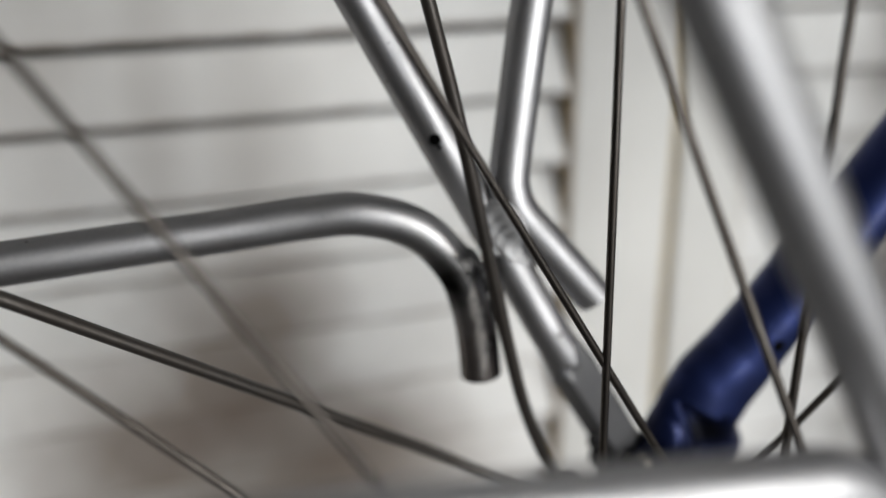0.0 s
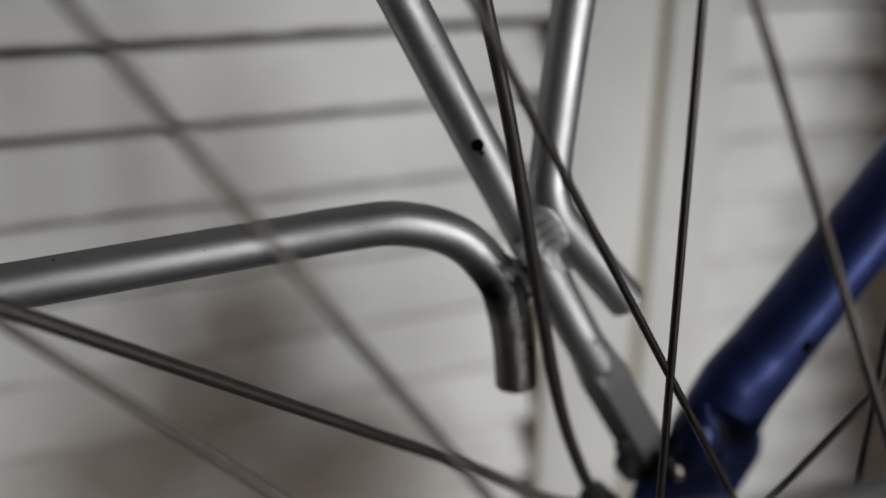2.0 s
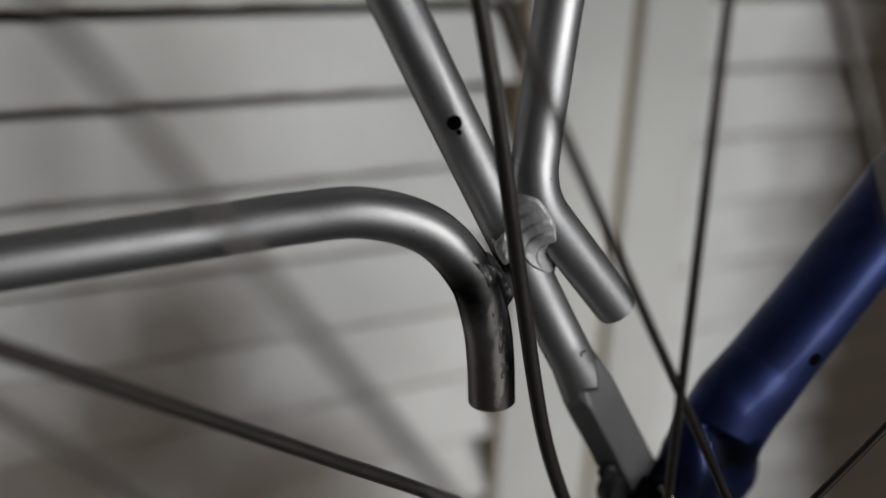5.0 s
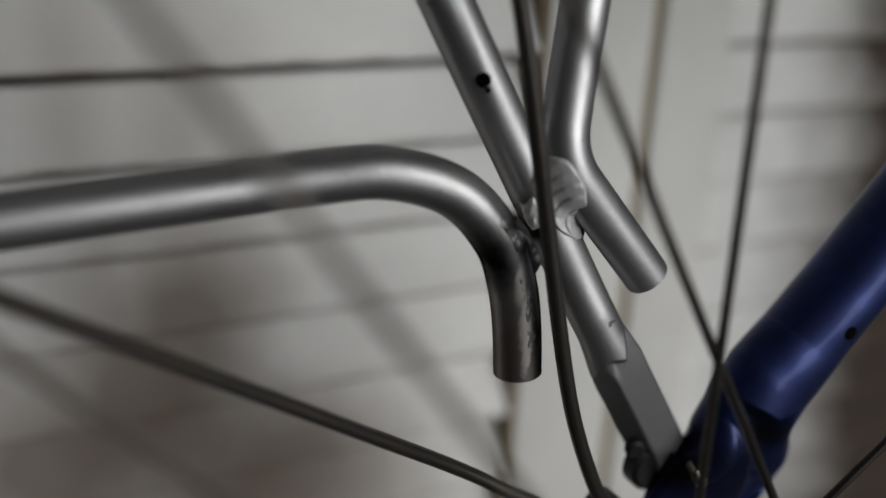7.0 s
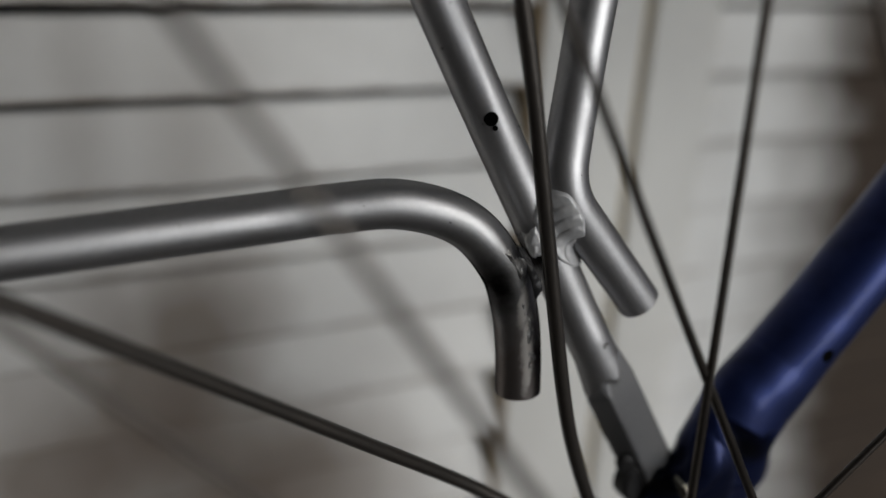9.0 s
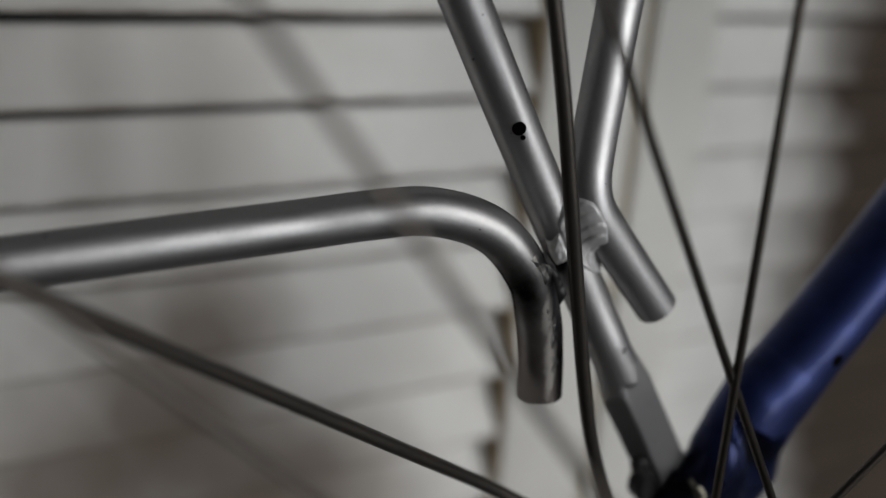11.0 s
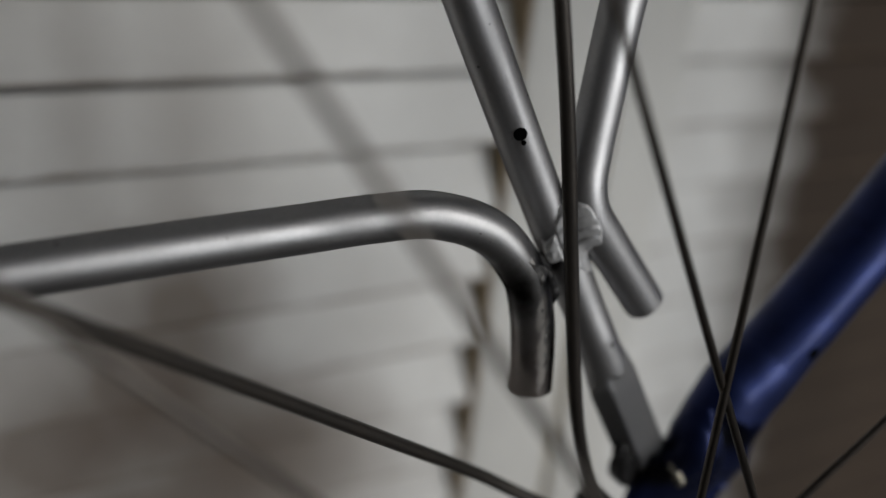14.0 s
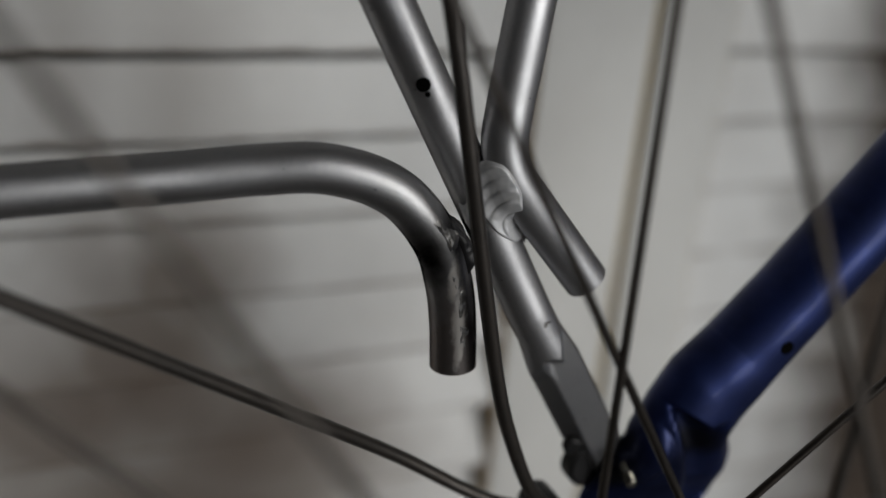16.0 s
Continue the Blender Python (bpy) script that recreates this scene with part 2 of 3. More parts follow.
def box(bm, lo, hi, bevel=0.0):
    vs = [bm.verts.new((x, y, z)) for x in (lo[0], hi[0]) for y in (lo[1], hi[1]) for z in (lo[2], hi[2])]
    fs = [bm.faces.new([vs[i] for i in q]) for q in
          ((0, 1, 3, 2), (4, 6, 7, 5), (0, 4, 5, 1), (2, 3, 7, 6), (0, 2, 6, 4), (1, 5, 7, 3))]
    if bevel:
        es = {e for f in fs for e in f.edges}
        bmesh.ops.bevel(bm, geom=list(es), offset=bevel, segments=2, affect='EDGES', profile=0.5)
    return bm


def ease(t):
    t = min(1.0, max(0.0, t))
    return t * t * (3 - 2 * t)


def disc(c, axis, r, h, seg=24, bevel=0.0006, bm=None):
    """A turned disc or rod: c the middle of its near face, axis its way, h its length."""
    a = Vector(axis).normalized()
    c = Vector(c)
    path = [c, c + a * bevel, c + a * (h - bevel), c + a * h]
    return tube(path, [r - bevel, r, r, r - bevel], seg, up=(0.0, 0.3, 1) if abs(a.y) > 0.7 else (0, 1, 0), bm=bm)


# ---- ground and wall ----
bm = bmesh.new()
bmesh.ops.create_grid(bm, x_segments=1, y_segments=1, size=400)
ground = part("ground", bm, CONCRETE, None, smooth=False)
tagged(ground, "dark grey concrete floor below the bicycle", "ground", kind="structure")


def slab(name, lo, hi, material, label, category):
    bm = bmesh.new()
    box(bm, lo, hi)
    return tagged(part(name, bm, material, None, smooth=False), label, category, kind="structure")


bm = bmesh.new()
for lo, hi in (((-2.6, 0.195, 0), (-0.39, 0.38, 2.5)), ((0.95, 0.195, 0), (2.6, 0.38, 2.5)), ((-0.39, 0.195, 1.53), (0.95, 0.38, 2.5)),
               ((-0.39, 0.195, 0), (0.95, 0.38, 0.04)), ((-2.6, 1.2, 0), (2.6, 1.4, 2.5))):
    box(bm, lo, hi)
wall = part("wall_north", bm, PLASTER, None, smooth=False)
tagged(wall, "grey rendered wall with an opening closed by louvred shutters", "wall", kind="structure")
slab("wall_east", (2.6, -2.4, 0), (2.8, 1.40, 2.5), PLASTER, "plain grey rendered side wall", "wall")
slab("wall_west", (-2.8, -2.4, 0), (-2.6, 1.40, 2.5), PLASTER, "plain grey rendered side wall", "wall")
bm = bmesh.new()
for lo, hi in (((-2.8, -2.4, 0), (0.00, -2.2, 2.5)), ((1.90, -2.4, 0), (2.8, -2.2, 2.5)), ((0.00, -2.4, 0), (1.90, -2.2, 0.06)),
               ((0.00, -2.4, 2.04), (1.90, -2.2, 2.5))):
    box(bm, lo, hi)
wall = part("wall_south", bm, PLASTER, None, smooth=False)
tagged(wall, "plain grey rendered wall with a window opening", "wall", kind="structure")
slab("ceiling", (-2.8, -2.4, 2.5), (2.8, 1.40, 2.6), PLASTER, "plain grey ceiling", "ceiling")

PITCH, TOP0, FACE = 0.0306, 0.5131, 0.1640


def slat_mesh(length, deep, gap):
    """One louvre: a thin board that leans back at its top, with rounded edges; origin at its lower front edge's middle."""
    bm = bmesh.new()
    top = PITCH - gap
    prof = [(0.0000, 0.0012), (0.0006, 0.0003), (0.0018, 0.0), (0.0045, 0.0008), (0.0175, top - 0.001), (0.0165, top),
            (0.0140, top - 0.0008)]
    rows = []
    xs = [-length / 2 + length * k / 12 for k in range(13)]
    for x in xs:
        rows.append([bm.verts.new((x, y * deep, z)) for y, z in prof])
    for a, b in zip(rows, rows[1:]):
        for k in range(len(prof)):
            j = (k + 1) % len(prof)
            bm.faces.new((a[k], a[j], b[j], b[k]))
    bm.faces.new(rows[0])
    bm.faces.new(rows[-1])
    return bm


def shutter(x0, x1, z0, z1, stile_l, stile_r, label, deep, gap):
    """A louvred shutter leaf: two stiles, two rails and its slats."""
    base = new("louvred_shutter")
    tagged(base, label, "shutter", group="louvred shutter leaves")
    for a, b in ((x0, x0 + stile_l), (x1 - stile_r, x1)):
        bm = bmesh.new()
        box(bm, (a, FACE - 0.003, z0), (b, FACE + 0.030, z1), 0.0015)
        part("stile", bm, STILE_WHITE, base)
    for a, b in ((z0, z0 + 0.06), (z1 - 0.06, z1)):
        bm = bmesh.new()
        box(bm, (x0 + stile_l, FACE - 0.002, a), (x1 - stile_r, FACE + 0.028, b), 0.001)
        part("rail", bm, STILE_WHITE, base)
    for x in (x0 + stile_l, x1 - stile_r - 0.0012):
        bm = bmesh.new()
        box(bm, (x, FACE - 0.001, z0 + 0.06), (x + 0.0012, FACE + 0.026, z1 - 0.06))
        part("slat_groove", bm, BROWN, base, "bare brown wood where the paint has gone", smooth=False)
    a, b = x0 + stile_l + 0.002, x1 - stile_r - 0.002
    bm = slat_mesh(b - a, deep, gap)
    me = None
    k0, k1 = math.ceil((TOP0 - (z1 - 0.10)) / PITCH), math.floor((TOP0 - z0 - 0.065) / PITCH)
    for k in range(k0, k1 + 1):
        if me is None:
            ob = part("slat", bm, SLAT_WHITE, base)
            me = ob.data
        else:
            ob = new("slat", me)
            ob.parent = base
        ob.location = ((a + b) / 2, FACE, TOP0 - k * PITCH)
    return base


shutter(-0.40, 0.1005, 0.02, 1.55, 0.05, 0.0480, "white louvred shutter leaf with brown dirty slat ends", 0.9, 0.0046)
shutter(0.1055, 0.97, 0.02, 1.55, 0.0340, 0.05, "white louvred shutter leaf, dark brown in part", 0.7, 0.0028)
bm = bmesh.new()
box(bm, (0.0980, FACE + 0.0015, 0.02), (0.1080, FACE + 0.034, 1.55))
strip = part("trim", bm, GAP_BROWN, None, smooth=False)
tagged(strip, "narrow brown strip between two shutter leaves", "trim", kind="structure")

# ---- luggage rack ----
rack = new("luggage_rack")
rack.location = (0, 0, 0)
tagged(rack, "silver tubular luggage rack with one broken weld, bolted to the bicycle", "luggage rack")
R = 0.0056


def chain(*paths):
    """Joins paths end to end, leaving out doubled points."""
    out = []
    for p in paths:
        for v in p:
            v = Vector(v)
            if not out or (v - out[-1]).length > 0.0004:
                out.append(v)
    return out


# leg that runs down to the eyelet
leg_path = spline([(-0.1381, 0.0307, 0.6265), (-0.0805, 0.0235, 0.5209), (-0.0632, 0.0211, 0.4890), (-0.0478, 0.0183, 0.4608),
                   (-0.0342, 0.0146, 0.4351), (-0.0284, 0.0124, 0.4239)], 8)


def pressed_leg(path, a, b):
    """The leg: a round tube along path to a, then on to b, where it runs out in a tongue over a flat blade."""
    rows = [(v, -1.0) for v in path[:-1]]
    n, seg, length = 150, 96, (b - a).length
    rows += [(a.lerp(b, i / n), length * i / n) for i in range(n + 1)]
    face = Vector((-0.22, -0.97, -0.06))
    bm = bmesh.new()
    rings = []
    for i, (p, d) in enumerate(rows):
        t = (rows[min(i + 1, len(rows) - 1)][0] - rows[max(i - 1, 0)][0]).normalized()
        w = (face - t * face.dot(t)).normalized()
        s = t.cross(w)
        ring = []
        for k in range(seg):
            ang = 2 * math.pi * k / seg
            u, h = math.cos(ang), math.sin(ang)
            # where the flat begins: a tongue of round tube in the middle, horns at both edges
            v = -u
            edge = 0.0138 - (0.0145 * (v - 0.30) if v > 0.30 else 0.0040 * (0.30 - v) ** 1.15)
            f = ease((d - edge + 0.0010) / 0.0034)
            wide = R + 0.0013 * min(1.0, max(0.0, (d - 0.006) / 0.010))
            flat = R * (1 - f) + 0.0021 * f
            slope = ease((d - 0.0100) / 0.012)
            bent = R * (1 - slope) + (0.0021 - 0.0072 * max(0.0, u - 0.30)) * slope
            share = ease((u - 0.12) / 0.36)
            lim = flat * (1 - share) + bent * share
            g = min(1.0, max(0.0, (d - 0.004) / 0.012))
            back = R * (1 - g) + 0.0032 * g
            hh = max(min(h * R, lim), -back)
            ring.append(bm.verts.new(p + s * (u * wide) + w * hh))
        rings.append(ring)
    for p, q in zip(rings, rings[1:]):
        for k in range(seg):
            j = (k + 1) % seg
            bm.faces.new((p[k], p[j], q[j], q[k]))
    bm.faces.new(rings[0])
    bm.faces.new(rings[-1])
    return bm


part("leg", pressed_leg(leg_path, Vector((-0.0284, 0.0124, 0.4239)), Vector((0.0014, 0.0081, 0.3733))), SILVER_LEG, rack,
     "silver tube leg with a drilled hole and a pressed flat end")

# second strut, bent, welded to the leg, with a free sawn end
strut_path = chain(spline([(-0.0123, 0.0268, 0.6259), (-0.0331, 0.0183, 0.5143), (-0.0392, 0.0143, 0.4780)], 6),
                   fillet([(-0.0392, 0.0143, 0.4780), (-0.0417, 0.0118, 0.4632), (-0.0155, 0.0098, 0.4326)], [0.017], 14))
part("strut", tube(strut_path, R * 0.97, 40, hollow=0.0012), SILVER, rack, "bent silver strut with an open sawn end")

# side rail, broken away from the leg
rail_path = chain(spline([(-0.3000, 0.0400, 0.4460), (-0.2300, 0.0342, 0.4508), (-0.1748, 0.0299, 0.4543), (-0.1400, 0.0266, 0.4569),
                          (-0.1098, 0.0232, 0.4593), (-0.0943, 0.0204, 0.4610), (-0.0801, 0.0171, 0.4616), (-0.0656, 0.0140, 0.4566),
                          (-0.0556, 0.0120, 0.4453), (-0.0513, 0.0118, 0.4341), (-0.0494, 0.0116, 0.4241), (-0.0483, 0.0114, 0.4128)], 8))
part("side_rail", tube(rail_path, R, 40, hollow=0.0012), SILVER_BROKEN, rack,
     "silver side rail with a scorched, broken weld at its bent end")

# welds
def away(p, path):
    """Distance from p to a line of straight runs."""
    best = 1.0
    for a, b in zip(path, path[1:]):
        ab = b - a
        k = min(1.0, max(0.0, (p - a).dot(ab) / ab.length_squared))
        best = min(best, (p - a - ab * k).length)
    return best


def weld(c, hub, paths, blend, long, wide, step, swell, seed):
    """A flat weld laid round c into the corner between the tubes along paths: an egg-shaped skin whose rim sinks in, with the
    ripples of its making, each lapping over the next, round hub."""
    c, hub = Vector(c), Vector(hub)
    n = Vector((-0.50, -0.80, 0.30)).normalized()
    run = (paths[0][-1] - paths[0][-9]).normalized()
    side = run.cross(n).normalized()
    side = side if side.x > 0 else -side
    run = n.cross(side).normalized()
    run = run if run.z < 0 else -run
    near = [[v for v in p if (v - c).length < 0.03] for p in paths]

    def outside(p):
        return -blend * math.log(sum(math.exp(-(away(p, q) - R) / blend) for q in near))

    bm = bmesh.new()
    rows, seg = [], 110
    for i in range(46):
        u = i / 45
        row = []
        for k in range(seg if i else 1):
            a = 2 * math.pi * k / seg
            lap = 1 + 0.07 * noise.noise(Vector((2 * math.cos(a), 2 * math.sin(a), seed)))
            on = long * u * math.cos(a) * lap
            across = wide * u * math.sin(a) * lap * (1 - 0.30 * math.cos(a))
            p = c + run * on + side * across + n * 0.012
            q = p - hub
            q = q - n * q.dot(n)
            r = q.length + 0.0005 * noise.noise(p * 160 + Vector((0, seed, 0)))
            w = r / step % 1.0
            above = min(1.0, max(0.0, (q.dot(-run) - 0.6 * q.dot(side) + 0.002) / 0.003))
            rim = min(1.0, (1 - u) / 0.16)
            proud = -0.0006 * (1 - rim) + rim * (0.0003 + swell * above * w * (1 - w ** 4)) + 0.00007 * noise.noise(p * 700)
            start = p.copy()
            for _ in range(40):
                g = outside(p) - proud
                p = p - n * (g * 0.8)
                if abs(g) < 0.00001 or (p - start).length > 0.022:
                    break
            row.append(bm.verts.new(p))
        rows.append(row)
    for k in range(seg):
        bm.faces.new((rows[0][0], rows[1][k], rows[1][(k + 1) % seg]))
    for a, b in zip(rows[1:], rows[2:]):
        for k in range(seg):
            bm.faces.new((a[k], b[k], b[(k + 1) % seg], a[(k + 1) % seg]))
    return bm


def patch(path, r, z0, z1, way, half, height, rough, grain, seed, n=90, m=44):
    """Ragged metal clinging to a tube along path between the heights z0 and z1, on its side towards way; its edges sink in."""
    P = [v for v in path if min(z0, z1) - 0.01 < v.z < max(z0, z1) + 0.01 and v.x > -0.075]

    def at(z):
        for a, b in zip(P, P[1:]):
            if (a.z - z) * (b.z - z) <= 0 and a.z != b.z:
                return a.lerp(b, (z - a.z) / (b.z - a.z)), (b - a).normalized()
        return P[-1], (P[-1] - P[-2]).normalized()

    bm = bmesh.new()
    rows = []
    for i in range(n + 1):
        u = i / n
        c, t = at(z0 + (z1 - z0) * u)
        w = (Vector(way) - t * t.dot(Vector(way))).normalized()
        side = t.cross(w)
        row = []
        for j in range(m + 1):
            v = 2 * j / m - 1
            a = v * half / r
            d = w * math.cos(a) + side * math.sin(a)
            p = c + d * r
            q = Vector((p.x, p.y, p.z * 0.5)) * grain + Vector((seed, 0, 0))
            lump = noise.noise(q) + 0.55 * noise.noise(q * 2.3) + 0.3 * noise.noise(q * 5.1)
            shore = min(1.0, 4 * u, 4 * (1 - u), 2.2 * (1 - abs(v)))
            h = shore * (height + rough * lump) - (1 - shore) * 0.0006
            row.append(bm.verts.new(p + d * max(h, -0.0008)))
        rows.append(row)
    for a, b in zip(rows, rows[1:]):
        for k in range(m):
            bm.faces.new((a[k], a[k + 1], b[k + 1], b[k]))
    return bm


part("weld_bead", weld((-0.0386, 0.0140, 0.4522), (-0.0366, 0.0102, 0.4480), (leg_path, strut_path), 0.0017, 0.0106, 0.0056, 0.0029, 0.0006,
                       4.0), WELD, rack, "pale rippled weld bead")
part("torn_weld", patch(rail_path, R, 0.4510, 0.4430, (0.18, -0.80, 0.60), 0.0028, 0.0001, 0.0011, 230, 5.0), WELD_TORN, rack,
     "crumbled weld metal torn from the leg")
part("torn_weld", patch(rail_path, R, 0.4490, 0.4360, (1.0, -0.25, 0.15), 0.0040, 0.0014, 0.0012, 190, 8.0), BLACK, rack,
     "black burnt ragged edge of the torn weld")
part("weld_scar", patch(rail_path, R, 0.4440, 0.4150, (0.10, -1.0, 0.0), 0.0018, 0.0001, 0.0004, 420, 11.0, 160), WELD_TORN, rack,
     "ragged scar of torn weld")
part("weld_stump", patch(leg_path, R, 0.4572, 0.4465, (-0.68, -0.66, -0.30), 0.0030, 0.0003, 0.0010, 230, 21.0), WELD, rack,
     "torn weld stump on the leg")
# drilled hole in the leg
way = Vector((-0.325, -0.942, -0.089))
for foot, r, deep, label in ((Vector((-0.0588, 0.0203, 0.4809)), 0.00165, 0.0014, "small dark drilled hole"),
                             (Vector((-0.0577, 0.0200, 0.4788)), 0.0006, 0.0010, "tiny dark pit below the drilled hole")):
    part("drilled_hole", disc(foot + way * (R + 0.0002), -way, r, deep, 24, 0.0001), HOLE, rack, label)

# the side nearer to the camera
near_leg = [Vector((-0.1223, -0.1301, 0.6219)), Vector((-0.0766, -0.1309, 0.5371)), Vector((-0.0442, -0.1330, 0.4804)),
            Vector((0.0053, -0.1351, 0.3908))]
part("leg", tube(spline(near_leg, 6), R, 32), SILVER, rack, "silver tube leg")
near_rail = fillet([(-0.300, -0.1330, 0.4850), (-0.120, -0.1346, 0.4749), (-0.0440, -0.1346, 0.4662), (-0.0300, -0.1350, 0.4180)],
                   [0.30, 0.0185], 14)
part("side_rail", tube(near_rail, R, 32, hollow=0.0012), SILVER, rack, "silver side rail")

# ---- bicycle ----
bike = new("bicycle")
tagged(bike, "bicycle with blue painted stay and spoked rear wheel by shutters", "bicycle")
HX, HZ, MID = -0.001, 0.335, -0.058

# blue stay: round above, scooped to a flat tongue below
axis = [(0.1491, -0.0130, 0.5699), (0.0995, -0.0072, 0.5045), (0.0586, -0.0027, 0.4502), (0.0401, -0.0007, 0.4262),
        (0.0289, 0.0004, 0.4118), (0.0208, 0.0010, 0.4024), (0.0167, 0.0014, 0.3946), (0.0153, 0.0022, 0.3881),
        (0.0158, 0.0042, 0.3801), (0.0125, 0.0085, 0.3635), (-0.0010, 0.0060, 0.3380), (-0.0010, 0.0060, 0.3200)]
half = [(0.0118, 0.0116), (0.0116, 0.0110), (0.0113, 0.0103), (0.0110, 0.0102), (0.0107, 0.0114), (0.0104, 0.0130),
        (0.0102, 0.0133), (0.0098, 0.0151), (0.0088, 0.0190), (0.0050, 0.0210), (0.0032, 0.0170), (0.0030, 0.0090)]
path, rad = [], []
for i in range(len(axis) - 1):
    for k in range(8):
        path.append(Vector(axis[i]).lerp(Vector(axis[i + 1]), k / 8))
        t = k / 8
        rad.append(tuple(a * (1 - t) + b * t for a, b in zip(half[i], half[i + 1])))
path.append(Vector(axis[-1]))
rad.append(half[-1])
fine_path, fine_rad = [], []
for (p, q), (a, b) in zip(zip(path, path[1:]), zip(rad, rad[1:])):
    steps = 4 if p.z < 0.425 else 1
    for k in range(steps):
        fine_path.append(p.lerp(q, k / steps))
        fine_rad.append(tuple(x * (1 - k / steps) + y * k / steps for x, y in zip(a, b)))
bm = tube(fine_path, 0.01, 96, squash=lambda i: fine_rad[i])


def bowl(v, c, r):
    d = math.hypot((v.x - c[0]) / r[0], (v.z - c[1]) / r[1])
    return 0.0 if d >= 1 else (1 - d * d) ** 0.5


for v in bm.verts:
    co = v.co
    if co.z < 0.43 and co.y < 0.004:
        # the eyelet's swelling, and the lip where the round tube ends over a pressed hollow beside the eyelet
        boss = bowl(co, (-0.0005, 0.3880), (0.0085, 0.0110))
        below = 0.3965 + 0.60 * abs(co.x - 0.0174) - co.z
        side = co.x - 0.0065 - 0.35 * (0.399 - co.z)
        hollow = ease(below / 0.0032) * ease(side / 0.0045) * (1 - ease((side - 0.006) / 0.010)) * (1 - 0.7 * ease(below / 0.026))
        co.y += -0.0022 * ease(boss) + 0.0085 * hollow + 0.0030 * ease(bowl(co, (-0.0036, 0.3836), (0.0042, 0.0042)))
        co.y += 0.00022 * noise.noise(co * 110) + 0.0003 * ease(bowl(co, (0.0138, 0.4178), (0.0030, 0.0050)))
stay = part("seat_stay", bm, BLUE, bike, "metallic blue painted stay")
way = Vector((0.30, 1, 0.10)).normalized()
at = Vector((-0.0036, -0.0070, 0.3820))
bm = disc(at, way, 0.0013, 0.008, 16, 0.0003)
for k in range(4):
    disc(at + way * (0.0005 + 0.0009 * k), way, 0.0016, 0.0005, 16, 0.0002, bm)
part("bolt", bm, BOLT, stay, "bright threaded bolt end")
part("cable_hole", disc((0.0334, -0.0110, 0.4184), (0.0566, 0.9974, 0.0443), 0.0019, 0.0012, 20, 0.0001), HOLE, stay, "small dark hole")
bm = disc((-0.0058, 0.0085, 0.3775), (0, 1, 0), 0.0062, 0.006, 24, 0.0010)
part("nut", bm, BLACK, stay, "black round nut below the rack leg")
part("washer", disc((-0.0118, 0.0090, 0.3842), (0.3, 1, 0.1), 0.0026, 0.003, 20, 0.0008), BLACK, stay, "small dark washer")

# mudguard stays
bar = spline([(-0.0955, -0.002, 0.6220), (-0.0690, 0.0008, 0.5242), (-0.0597, 0.0010, 0.4899), (-0.0510, 0.0010, 0.4525),
              (-0.0435, 0.0011, 0.4210), (-0.0393, 0.0011, 0.4060), (-0.0345, 0.0014, 0.3935), (-0.0282, 0.0020, 0.3805),
              (-0.0220, 0.0030, 0.3725)], 8)
part("mudguard_stay", tube(bar, 0.0018, 16), STAY, bike, "dull steel mudguard stay")
bar = spline([(-0.2500, -0.0280, 0.5180), (-0.1512, -0.0064, 0.4505), (-0.0906, 0.0066, 0.4091), (-0.0600, 0.0128, 0.3882), (-0.0345, 0.0100, 0.3722), (-0.0205, 0.0060, 0.3690)], 6)
part("mudguard_stay", tube(bar, 0.00175, 16), STAY, bike, "dull steel mudguard stay")
bm = disc((-0.0205, -0.0020, 0.3700), (0, 1, 0), 0.0048, 0.014, 20, 0.0008)
part("stay_clamp", bm, BLACK, bike, "black clamp screw of the mudguard stays")

# wheel
bm = bmesh.new()
hub_path = [Vector((HX, y, HZ)) for y in (-0.118, -0.112, -0.092, -0.0905, -0.086, -0.0855, -0.080, -0.0795, -0.0765, -0.076,
                                            -0.0400, -0.0395, -0.0365, -0.0360, -0.030, -0.028, -0.006, 0.004)]
hub_r = [0.005, 0.005, 0.006, 0.013, 0.014, 0.018, 0.018, 0.0265, 0.0265, 0.014, 0.014, 0.0265, 0.0265, 0.018, 0.018, 0.013,
         0.006, 0.005]
hub = part("hub", tube(hub_path, hub_r, 36, up=(0, 0.2, 1)), RIM, bike, "alloy hub")
for prof, target in (([(0.307, -0.010), (0.300, -0.006), (0.298, 0.0), (0.300, 0.006), (0.307, 0.010), (0.314, 0.0105),
                       (0.314, -0.0105)], "rim"),
                     ([(0.312 + 0.0115 + 0.0115 * math.cos(a), 0.0135 * math.sin(a)) for a in
                       (2 * math.pi * k / 14 for k in range(14))], "tyre")):
    bm = bmesh.new()
    S = 96
    rows = [[bm.verts.new((HX + r * math.cos(2 * math.pi * k / S), MID + y, HZ + r * math.sin(2 * math.pi * k / S)))
             for r, y in prof] for k in range(S)]
    for k in range(S):
        a, b = rows[k], rows[(k + 1) % S]
        for j in range(len(prof)):
            i = (j + 1) % len(prof)
            bm.faces.new((a[j], a[i], b[i], b[j]))
    if target == "rim":
        rim = part("rim", bm, RIM, bike, "alloy rim")
    else:
        part("tyre", bm, RUBBER, rim, "black rubber tyre")


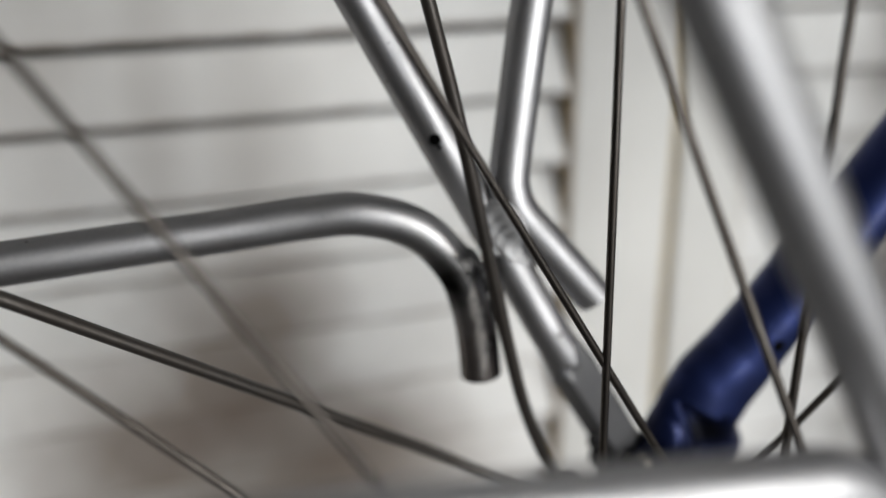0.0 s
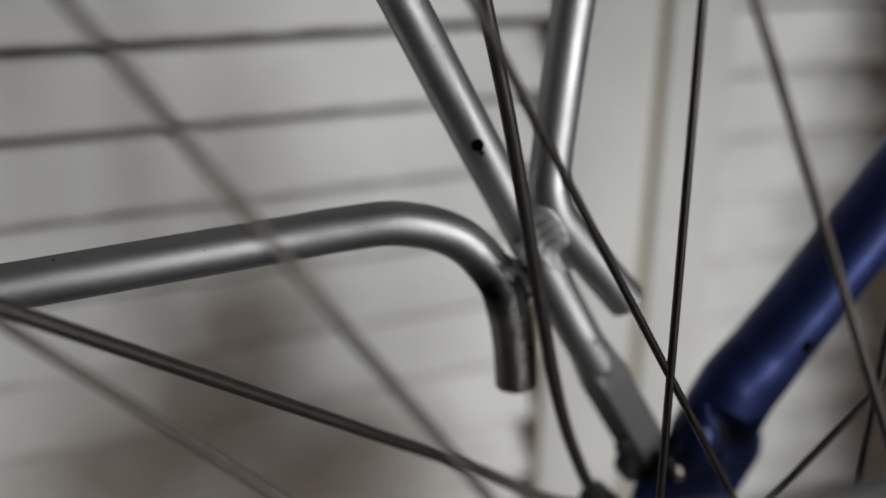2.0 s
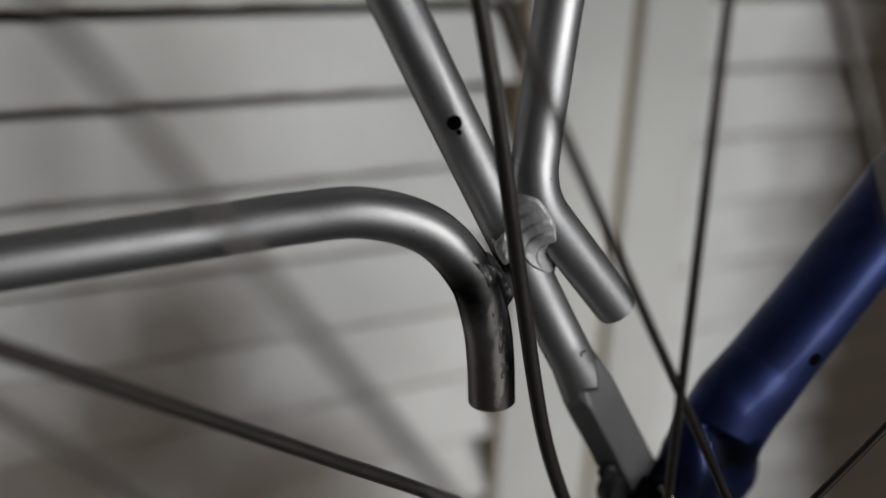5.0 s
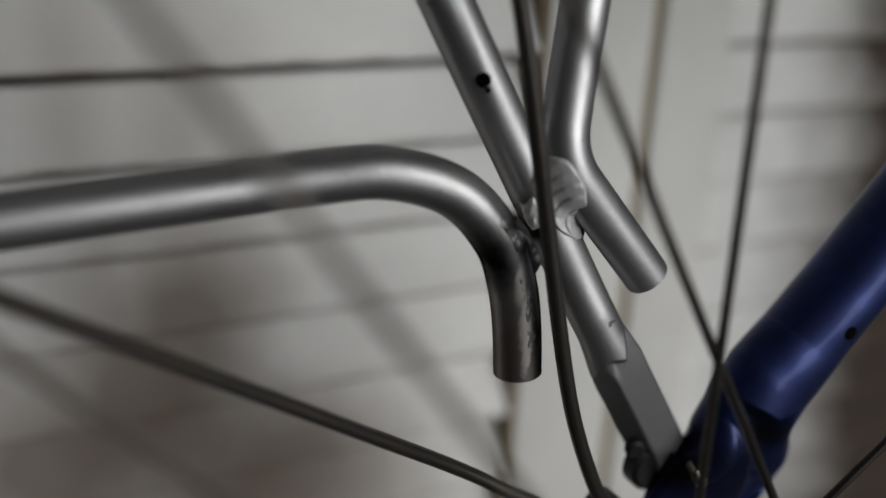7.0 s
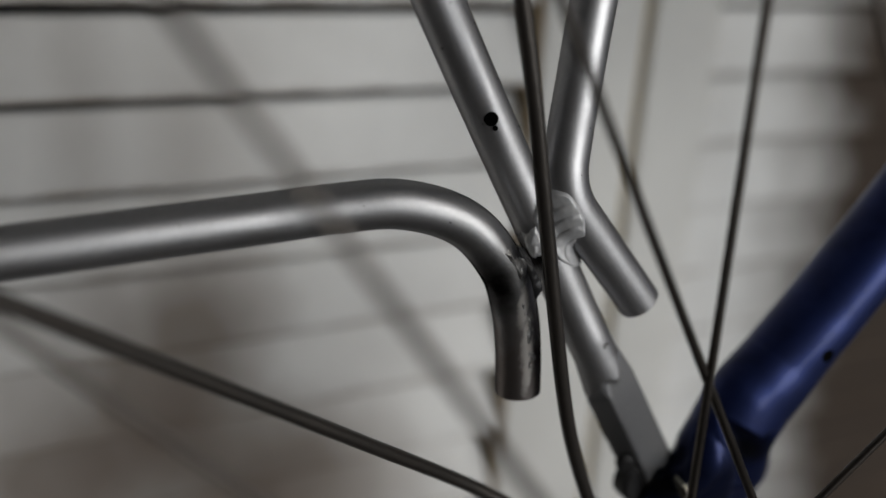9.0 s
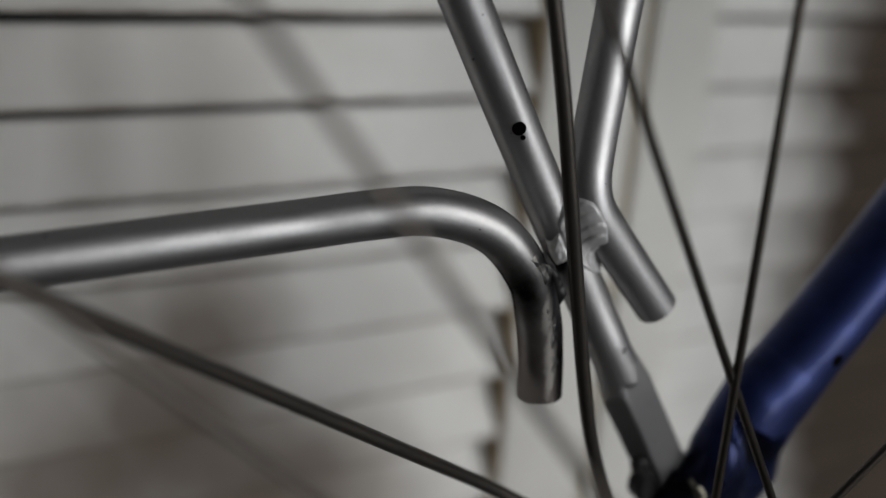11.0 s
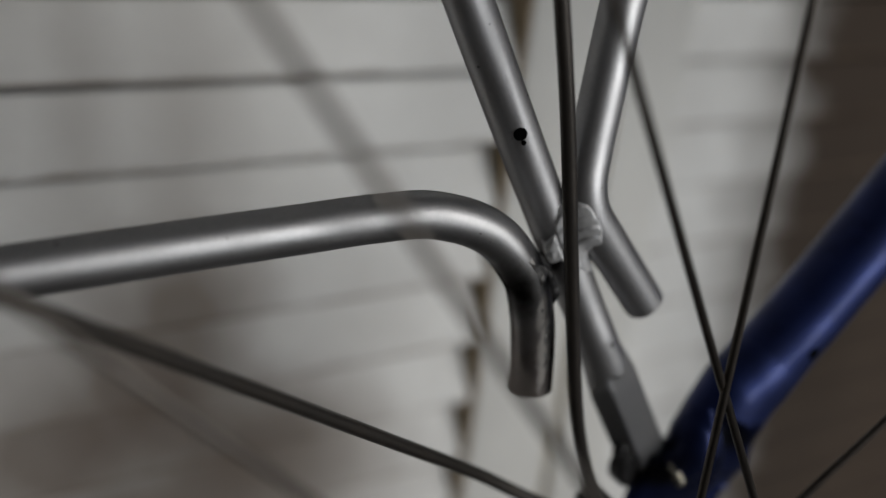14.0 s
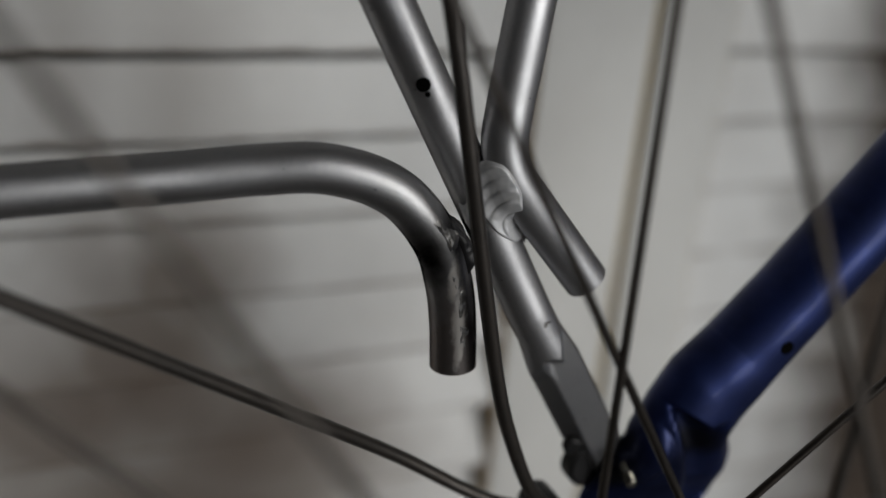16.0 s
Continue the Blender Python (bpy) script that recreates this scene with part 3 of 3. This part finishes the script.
def spoke(a, b, flange):
    """A spoke through a and b, run out to the rim and in to the hub's flange."""
    a, b = Vector(a), Vector(b)
    flat = Vector((b.x - a.x, 0, b.z - a.z))
    u = flat.normalized()
    h = Vector((HX - b.x, 0, HZ - b.z))
    end = b + (b - a) * (h.dot(u) / flat.length)
    end.y = flange
    w = Vector((a.x - HX, 0, a.z - HZ))
    s = w.dot(-u)
    out = -s + math.sqrt(max(0.0, s * s - w.length_squared + 0.301**2))
    rimp = a - (b - a) * (out / flat.length)
    rimp.y = MID + (rimp.y - MID) * 0.15
    # straight well past both points, then on to rim and flange
    far = a + (a - b).normalized() * ((rimp - a).length * 0.5)
    low = b + (b - a).normalized() * ((end - b).length * 0.4)
    part("spoke", tube([rimp, far, a, b, low, end], 0.0010, 12), STEEL, hub, "")


FAR, NEAR = -0.038, -0.078
for a, b, f in (((-0.0392, -0.0398, 0.5259), (-0.0378, -0.0402, 0.4498), FAR),
                ((-0.0946, -0.0419, 0.5299), (-0.0337, -0.0394, 0.4319), FAR),
                ((-0.0535, -0.0701, 0.5308), (-0.0169, -0.0916, 0.4316), NEAR),
                ((-0.0104, -0.0753, 0.5266), (-0.0143, -0.0776, 0.4365), NEAR),
                ((-0.1603, -0.0590, 0.5264), (-0.1086, -0.0845, 0.4522), NEAR),
                ((-0.1732, -0.0401, 0.4727), (-0.1426, -0.0496, 0.4458), NEAR),
                ((0.0223, -0.0461, 0.4240), (0.0003, -0.0377, 0.3922), FAR),
                ((-0.1950, -0.0640, 0.4560), (-0.1650, -0.0660, 0.4410), NEAR)):
    spoke(a, b, f)
for f in (FAR, NEAR):
    for deg in range(170 if f == FAR else 180, 400, 20):
        side = 1 if (deg // 20) % 2 else -1
        d = Vector((math.cos(radians(deg)), 0, math.sin(radians(deg))))
        o = Vector((HX, f, HZ)) + Vector((-d.z, 0, d.x)) * 0.0235 * side
        a, b = o + d * 0.28, o + d * 0.03
        a.y = MID + (f - MID) * 0.15
        if d.z < 0.35:
            spoke(a, b, f)
